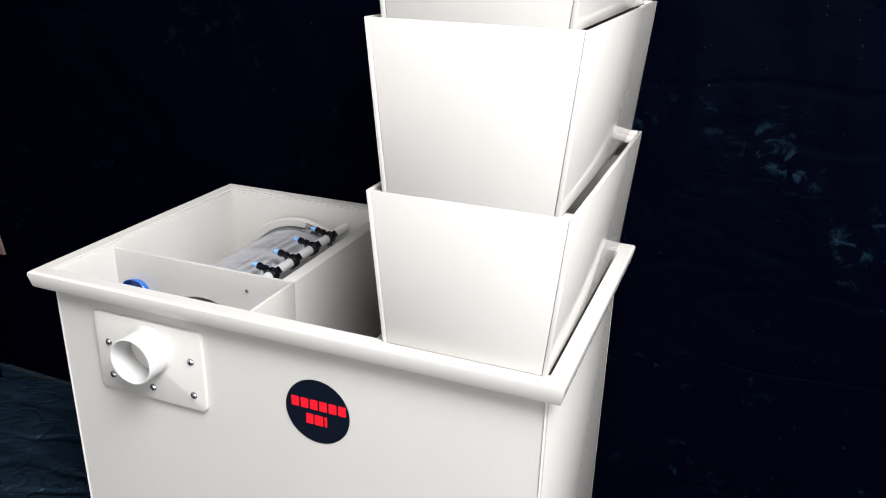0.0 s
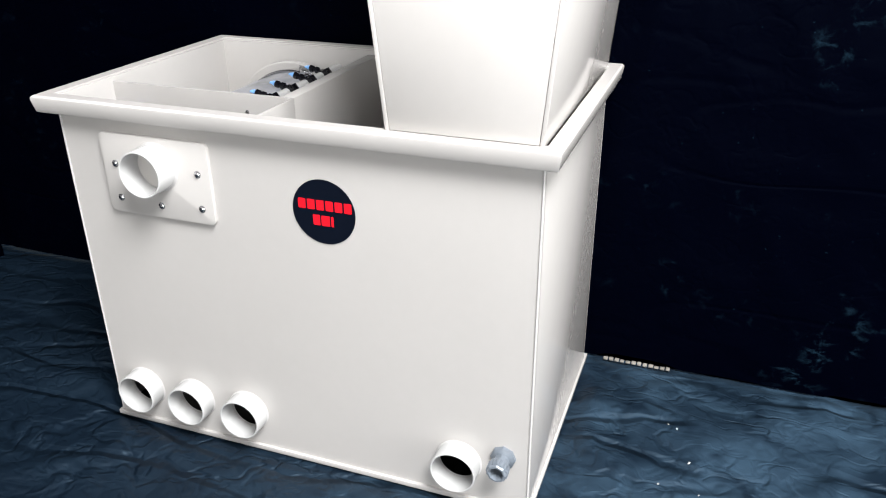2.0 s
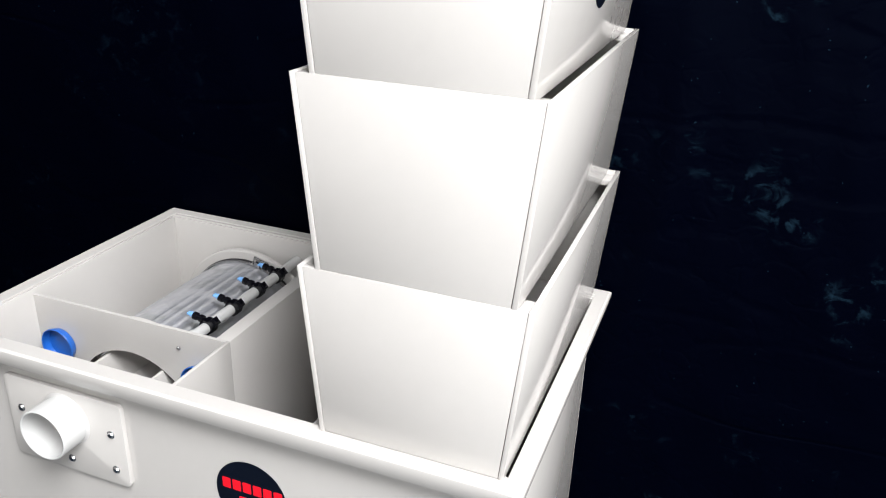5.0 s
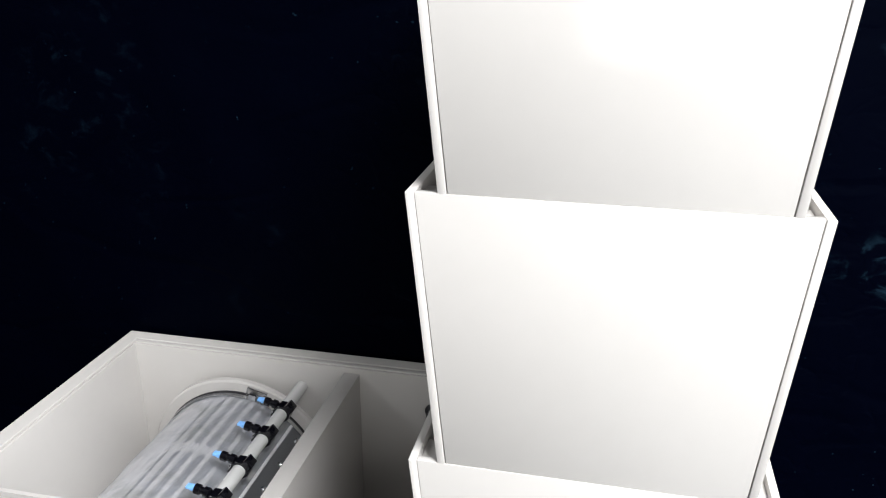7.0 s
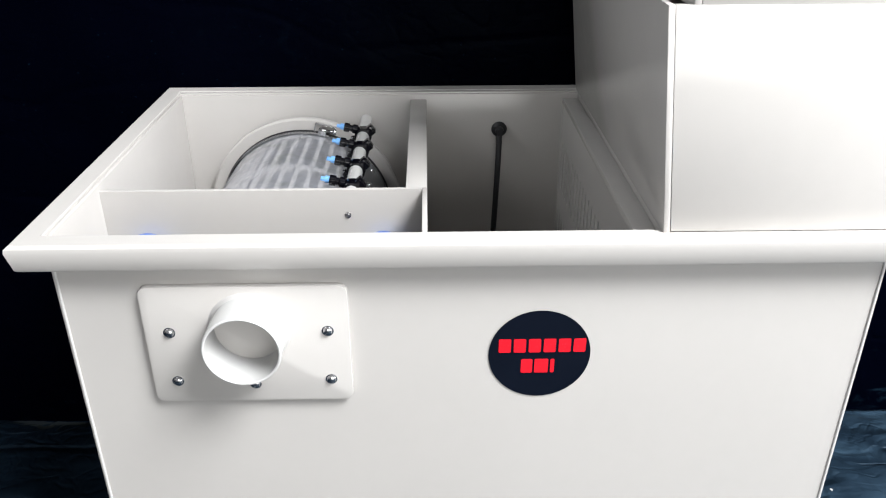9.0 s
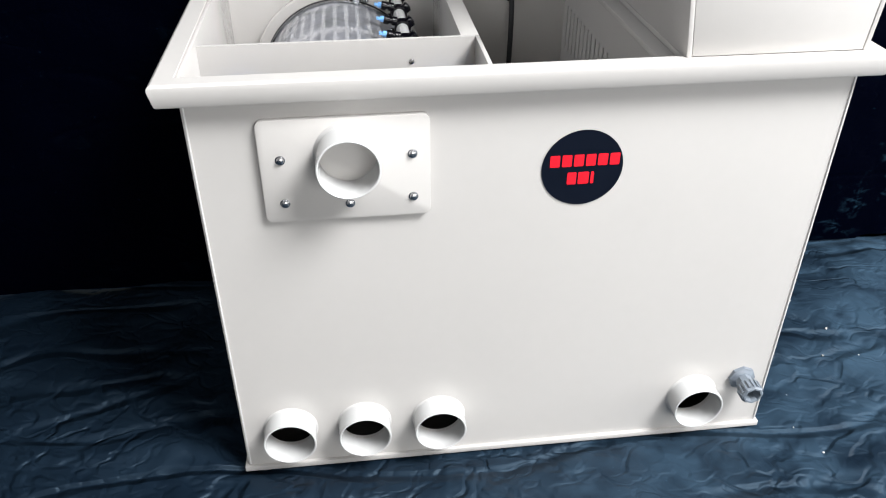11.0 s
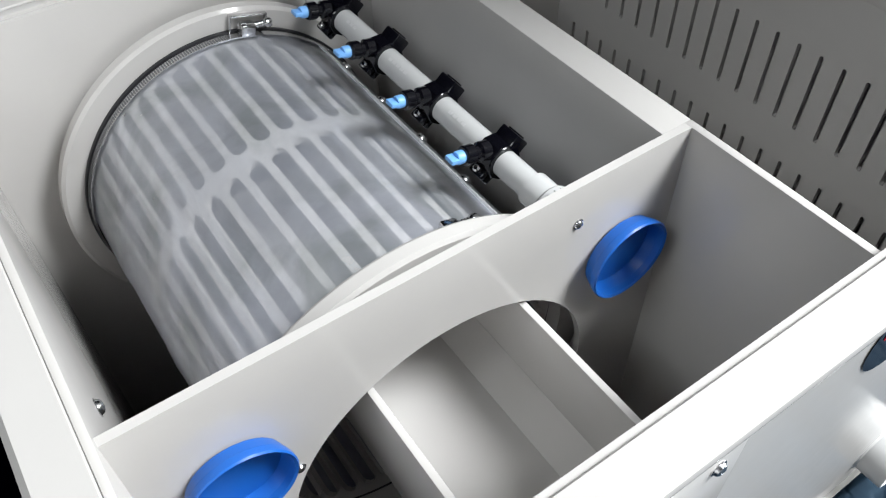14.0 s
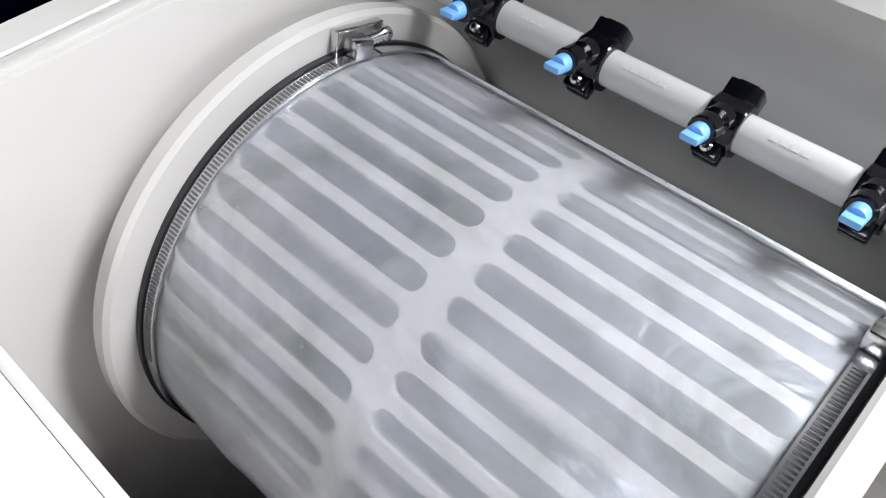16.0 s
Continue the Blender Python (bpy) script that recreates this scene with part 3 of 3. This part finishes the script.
def drum_shell():
    """A tube wall with two rows of round-ended slots cut through it."""
    bm = bmesh.new()
    rows = ((YA, 0.262, 0.449, 0.458), (0.458, 0.467, 0.643, YB))
    n = 5
    for k in range(N_SLOT):
        mid = FIRST + STEP * k
        if 46 < (mid + 180) % 360 - 180 < 80:
            lo, hi = mid - STEP / 2, mid + STEP / 2
            for a, b in ((YA, YB),):
                for r in (R - 0.0015,):
                    q = [bm.verts.new(polar(r, d, y)) for d, y in ((lo, a), (hi, a), (hi, b), (lo, b))]
                    bm.faces.new(q)
            continue
        for ya, s0, s1, yb in rows:
            half = 0.33 * STEP
            rad = radians(half) * R
            loop, outer = [], []
            for i in range(n + 1):
                a = math.pi * i / n
                loop.append((half * math.cos(a), s1 - rad + rad * math.sin(a)))
                outer.append((STEP / 2 * (1 - 2 * i / n), yb))
            for i in range(n + 1):
                a = math.pi + math.pi * i / n
                loop.append((half * math.cos(a), s0 + rad + rad * math.sin(a)))
                outer.append((-STEP / 2 * (1 - 2 * i / n), ya))
            top = [bm.verts.new(polar(R - 0.0015, mid + d, y)) for d, y in loop]
            low = [bm.verts.new(polar(R - 0.009, mid + d, y)) for d, y in loop]
            out = [bm.verts.new(polar(R - 0.0015, mid + d, y)) for d, y in outer]
            m = len(loop)
            for i in range(m):
                j = (i + 1) % m
                bm.faces.new((top[i], top[j], low[j], low[i]))
                if (out[i].co - out[j].co).length > 1e-7:
                    bm.faces.new((out[i], out[j], top[j], top[i]))
    return part("drum_shell", bm, PVC, drum, "white tube with two rows of long slots")


drum_shell()


def gauze_wrap():
    bm = bmesh.new()
    ys = np.linspace(YA + 0.002, YB - 0.004, 60)
    degs = np.linspace(48 - 360 + 22, 46, 200)
    grid = []
    for d in degs:
        row = []
        for y in ys:
            p = Vector((d * 0.05, y * 9, 1.0))
            crease = max(0.0, 1 - abs(noise.noise(Vector((d * 0.035, y * 7, 4)))) * 6) ** 2
            row.append(bm.verts.new(polar(R + 0.0008 + 0.0008 * noise.noise(p) + 0.0014 * crease, d, y)))
        grid.append(row)
    for a, b in zip(grid, grid[1:]):
        for j in range(len(ys) - 1):
            bm.faces.new((a[j], a[j + 1], b[j + 1], b[j]))
    return part("gauze", bm, GAUZE, drum, "wrinkled fine stainless gauze")


gauze_wrap()


def arc_strip(r0, r1, d0, d1, y0, y1, n=24, bm=None):
    """A curved bar between two radii, angles and places along the drum."""
    own = bmesh.new()
    rings = []
    for i in range(n + 1):
        d = d0 + (d1 - d0) * i / n
        rings.append([own.verts.new(polar(r, d, y)) for r, y in ((r0, y0), (r1, y0), (r1, y1), (r0, y1))])
    for a, b in zip(rings, rings[1:]):
        for j in range(4):
            own.faces.new((a[j], a[(j + 1) % 4], b[(j + 1) % 4], b[j]))
    own.faces.new(rings[0])
    own.faces.new(rings[-1][::-1])
    return merge(bm, own)


joint = part("joint_plate", arc_strip(R - 0.001, R + 0.0016, 46, 70, YA + 0.006, YB - 0.006), STEEL_SHEET, drum, "dull stainless joint plate")
part("joint_edge", arc_strip(R, R + 0.0036, 44.2, 46.0, YA + 0.012, YB - 0.012, 3), BRIGHT, drum, "bright folded steel edge")
for i in range(5):
    y = 0.285 + 0.083 * i
    p0, p1 = polar(R + 0.0012, 54, y), polar(R + 0.02, 54, y)
    part("screw", lathe([(0.0075, 0), (0.0070, 0.0015), (0.0045, 0.0042), (0.002, 0.0045), (0.0, 0.003)], p0, p1, 20), STEEL, joint)


def end_ring(y0, y1, r_front, r_back, dz):
    """A flat-faced ring whose outside widens from one end to the other."""
    h = y1 - y0
    prof = [(0.176, 0), (r_front - 0.004, 0), (r_front, 0.003), (r_back, h - 0.003), (r_back - 0.002, h), (0.176, h)]
    return part("end_ring", lathe(prof, (0, y0 - 0.45, dz), (0, y1 - 0.45, dz), 120, closed=True), PVC, drum, "cream PVC end ring")


end_ring(0.2295, 0.2475, 0.2150, 0.2150, 0.0)
end_ring(0.6550, 0.6725, 0.2150, 0.2150, 0.0)
part("rubber_seal", lathe([(R - 0.004, 0), (R + 0.006, 0.0), (R + 0.0065, 0.002), (R + 0.006, 0.0050), (R - 0.004, 0.0050)], (0, 0.6500 - 0.45, 0), (0, 1, 0), 120, closed=True), BLACK_RUBBER, drum)
part("rubber_seal", lathe([(R - 0.004, 0), (R + 0.006, 0.0), (R + 0.0065, 0.002), (R + 0.006, 0.0045), (R - 0.004, 0.0045)], (0, 0.2476 - 0.45, 0), (0, 1, 0), 120, closed=True), BLACK_RUBBER, drum)


def clamp_band(y, deg, with_bail=True):
    """A worm-drive hose clamp round the drum: slotted band, housing, screw and tail."""
    band = part("clamp_band", arc_strip(R + 0.0025, R + 0.0045, deg - 355, deg + 4, y - 0.0055, y + 0.0055, 150), STEEL, drum, "slotted stainless clamp band")
    teeth = None
    for i in range(90):
        d = deg - 8 - i * 0.95
        teeth = arc_strip(R + 0.0044, R + 0.0051, d - 0.26, d + 0.26, y - 0.0036, y + 0.0036, 1, teeth)
    tagged(part("band_notching", teeth, SEAL, band), kind="stuff")
    c = polar(R + 0.013, deg, y)
    t = (polar(R, deg + 1, y) - polar(R, deg - 1, y)).normalized()
    up = polar(1, deg, 0.45).normalized()
    m = Matrix((( t.x, 0, up.x, c.x), (t.y, 1, up.y, c.y), (t.z, 0, up.z, c.z), (0, 0, 0, 1)))
    housing = box(-0.012, 0.006, -0.0075, 0.0075, -0.009, 0.005, 0.0025)
    part("clamp_housing", merge(None, housing, m), STEEL, band)
    part("clamp_screw", lathe([(0, 0), (0.0042, 0), (0.0042, 0.004), (0.0036, 0.005)] + [(0.0034 if i % 2 else 0.0046, 0.006 + i * 0.0016) for i in range(12)] + [(0.0058, 0.026), (0.0062, 0.030), (0.0050, 0.0325), (0, 0.0325)], c - t * 0.006 - up * 0.001, c + t * 0.1 + up * 0.012, 16), STEEL, band)
    if not with_bail:
        return
    bail = box(-0.020, 0.024, 0.004, 0.0125, 0.0095, 0.0110, 0.0005)
    box(-0.0215, -0.0200, 0.004, 0.0125, -0.010, 0.0110, 0.0005, bail)
    box(0.0225, 0.0240, 0.004, 0.0125, 0.001, 0.0110, 0.0005, bail)
    part("clamp_bail", merge(None, bail, m), STEEL, band)


clamp_band(0.6435, 14.5)
clamp_band(0.2575, 17.0, False)

# ---- the spray bar over the drum ----
SX, SZ, SR = 0.4035, 0.8775, 0.0131
bar = thing("spray_bar", "white spray pipe with four black clamps and blue nozzles", "spray bar", at=(SX, 0.45, SZ))
part("pipe", pipe((0, 0.1995 - 0.45, 0), (0, D - T - 0.45, 0), SR, SR - 0.003, 32), PIPE_WHITE, bar)
part("socket", lathe([(SR, 0), (0.0190, 0.0), (0.0195, 0.002), (0.0195, 0.024), (0.018, 0.026), (0.0165, 0.027), (0.0165, 0.048), (SR, 0.050)], (0, 0.2 - 0.45, 0), (0, 1, 0), 32), PIPE_WHITE, bar)
ribs = None
for k in range(18):
    rib = Matrix.Rotation(2 * math.pi * k / 18, 4, "Y") @ Matrix.Translation((0, 0.212 - 0.45, 0.0193))
    ribs = merge(ribs, box(-0.0012, 0.0012, -0.0095, 0.009, -0.001, 0.0008, 0.0003), rib)
part("socket_rib", ribs, PIPE_WHITE, bar)
lean = radians(12)
for y in (0.301, 0.399, 0.500, 0.592):
    c = Vector((0, y - 0.45, 0))
    way = Vector((-math.cos(lean), 0, math.sin(lean)))
    bm = lathe([(SR, 0), (0.0178, 0.0), (0.0186, 0.0012), (0.0186, 0.0228), (0.0178, 0.024), (SR, 0.024)], c - Vector((0, 0.012, 0)), c + Vector((0, 1, 0)), 10)
    turn = Matrix.Translation(c)
    upper, lower = turn @ Matrix.Rotation(radians(52), 4, "Y"), turn @ Matrix.Rotation(radians(58), 4, "Y")
    merge(bm, box(-0.0095, 0.0095, -0.0118, 0.0118, 0.010, 0.0275, 0.0018), upper)
    merge(bm, box(-0.0060, 0.0060, -0.0070, 0.0070, 0.0270, 0.0290, 0.0009), upper)
    merge(bm, box(-0.0080, -0.0005, -0.0090, 0.0090, -0.026, -0.013, 0.0018), lower)
    merge(bm, box(0.0005, 0.0080, -0.0090, 0.0090, -0.026, -0.013, 0.0018), lower)
    clip = part("pipe_clamp", bm, BLACK_PLASTIC, bar, "black plastic saddle clamp")
    part("clamp_bolt", lathe([(0.0040, 0), (0.0040, 0.003), (0.0025, 0.0042), (0, 0.003)], lower @ Vector((-0.0078, 0, -0.0205)), lower @ Vector((-0.1, 0, -0.0205)), 14), STEEL, clip)
    c = c + Vector((0, 0, 0.0115))
    part("nozzle_body", lathe([(0, 0.004), (0.0095, 0.012), (0.0095, 0.021), (0.0068, 0.023), (0.0068, 0.028), (0.0088, 0.028), (0.0096, 0.029), (0.0096, 0.038), (0.0086, 0.0395), (0, 0.0405)], c, c + way, 12), BLACK_PLASTIC, clip)
    tip = lathe([(0.0064, 0.039), (0.0064, 0.046), (0.0056, 0.0475), (0, 0.0475)], c, c + way, 20)
    merge(tip, box(-0.006, 0.006, -0.0022, 0.0022, 0.0, 0.009, 0.0008), along(c + way * 0.046, c + way))
    part("nozzle_tip", tip, TIP_BLUE, clip, "pale blue fan nozzle")

# faint printing along the spray pipe, as short bars
face = Matrix.Rotation(radians(-28), 4, "Y")
for y, n in ((0.345, 4), (0.445, 5), (0.545, 3)):
    for k in range(n):
        own = box(-0.0016, 0.0016, y - 0.45 + 0.007 * k - 0.0024, y - 0.45 + 0.007 * k + 0.0024, SR - 0.0006, SR + 0.0003)
        part("print_bar", merge(None, own, face), PRINT_GREY, bar)

# ---- air hose in the middle chamber ----
hose = thing("air_hose", "black rubber air hose hanging from a wall fitting", "hose", at=(0.698, D - T, 0.855))
part("wall_fitting", lathe([(0, 0), (0.017, 0), (0.0175, 0.003), (0.014, 0.008), (0.0095, 0.010), (0.0095, 0.024), (0.007, 0.026), (0, 0.026)], (0, 0, 0), (0, -1, 0), 24), BLACK_RUBBER, hose)
pts = []
for i in range(34):
    s = i / 33
    drop = s * 0.78
    pts.append((-0.012 * math.sin(s * 3.2) - 0.02 * s * s, -0.018 - 0.03 * (1 - (1 - min(1, s * 4)) ** 2) - 0.03 * s, -drop + 0.004 * (1 - s)))
part("tube", sweep([(0, -0.012, 0.002)] + pts[1:], 0.0065), BLACK_RUBBER, hose)

# ---- the stack of media trays ----
TX0, TX1, BX0, BX1 = 0.835, 1.227, 0.868, 1.2000
TY0, TY1 = -0.012, 0.722
PITCH, TH = 0.3085, 0.3084
SIDE = 0.009
tray = thing("media_tray", "cream PVC shower tray with flared sides, stacked", "tray", "stacked trays", (0, 0, 0.9415))


def flared(left, y0, y1):
    """A leaning side sheet of the tray."""
    bt, tp, s = (BX0, TX0, 1) if left else (BX1, TX1, -1)
    bm = bmesh.new()
    vs = [bm.verts.new(p) for y in (y0, y1) for p in ((bt, y, -0.005), (bt + s * SIDE, y, -0.005), (tp + s * SIDE, y, TH), (tp, y, TH))]
    for f in ((0, 1, 2, 3), (4, 5, 6, 7), (0, 1, 5, 4), (1, 2, 6, 5), (2, 3, 7, 6), (3, 0, 4, 7)):
        bm.faces.new([vs[i] for i in f])
    bmesh.ops.bevel(bm, geom=bm.edges[:], offset=0.0012, segments=2, affect="EDGES", profile=0.5)
    return part("side_sheet", bm, PVC, tray)


flared(True, TY0, TY1)
flared(False, TY0, TY1)


def cross_panel(name, y0, y1, z0, z1, inset):
    bm = bmesh.new()
    w = lambda z: (BX0 + (TX0 - BX0) * z / TH + SIDE + inset, BX1 + (TX1 - BX1) * z / TH - SIDE - inset)  # noqa: E731
    vs = [bm.verts.new(p) for y in (y0, y1) for p in ((w(z0)[0], y, z0), (w(z0)[1], y, z0), (w(z1)[1], y, z1), (w(z1)[0], y, z1))]
    for f in ((0, 1, 2, 3), (4, 5, 6, 7), (0, 1, 5, 4), (1, 2, 6, 5), (2, 3, 7, 6), (3, 0, 4, 7)):
        bm.faces.new([vs[i] for i in f])
    bmesh.ops.bevel(bm, geom=bm.edges[:], offset=0.0007, segments=2, affect="EDGES", profile=0.5)
    return part(name, bm, PVC, tray)


cross_panel("front_panel", TY0 + 0.0008, TY0 + 0.0098, 0, TH, 0.0006)
cross_panel("back_panel", TY1 - 0.0106, TY1 - 0.0016, 0, TH, 0.0014)
cross_panel("tray_floor", TY0 + 0.012, TY1 - 0.012, 0.004, 0.012, 0.0005)
cross_panel("support_rail", TY0 + 0.0116, TY0 + 0.055, TH - 0.020, TH - 0.008, 0.0008)
cross_panel("support_rail", TY1 - 0.055, TY1 - 0.0116, TH - 0.020, TH - 0.008, 0.0008)
copy_thing(tray, Matrix.Translation((0, 0.001, 0.9415 + PITCH)))
top_tray = copy_thing(tray, Matrix.Translation((0, 0.002, 0.9415 + 2 * PITCH)))
tilt = math.atan2(TX1 - BX1, TH)
mid = 0.157
logo(top_tray, Matrix.Translation((BX1 + (TX1 - BX1) * mid / TH + 0.0004, 0.345, mid)) @ Matrix.Rotation(tilt, 4, "Y") @ Matrix(((0, 0, 1, 0), (1, 0, 0, 0), (0, 1, 0, 0), (0, 0, 0, 1))))

# ---- a rack at the edge of the liner, beyond the tank ----
rack = thing("storage_rack", "half-hidden dark rack holding pale plastic tubes", "rack", at=(-1.215, 0.68, 0.0))
BROWN = surface("brown_board", (0.10, 0.065, 0.06), 0.6, vary=0.2, scale=15)
PALE = surface("pale_plastic_tube", (0.30, 0.42, 0.43), 0.2, vary=0.25, scale=25)
for dx in (-0.11, 0.05):
    part("post", box(dx - 0.012, dx + 0.012, -0.03, -0.006, 0.0, 0.86, 0.002), LINER_WALL, rack)
part("back_board", prism([(-0.13, 0.50), (0.127, 0.52), (0.062, 0.88), (-0.13, 0.88)], Matrix.Translation((0, 0.062, 0)) @ FRONT, 0.010, 0.001), BROWN, rack, "brown board")
for dz, end, r in ((0.600, 0.110, 0.017), (0.636, 0.100, 0.017), (0.722, 0.078, 0.026), (0.800, 0.055, 0.020)):
    tube = part("plastic_tube", pipe((-0.13, 0.02, dz), (end, 0.02, dz), r, r - 0.003, 24), PALE, rack)
    for back in (0.012, 0.026):
        part("tube_ring", pipe((end - back - 0.003, 0.02, dz), (end - back + 0.003, 0.02, dz), r + 0.0015, r + 0.0001, 24), PIPE_WHITE, tube)
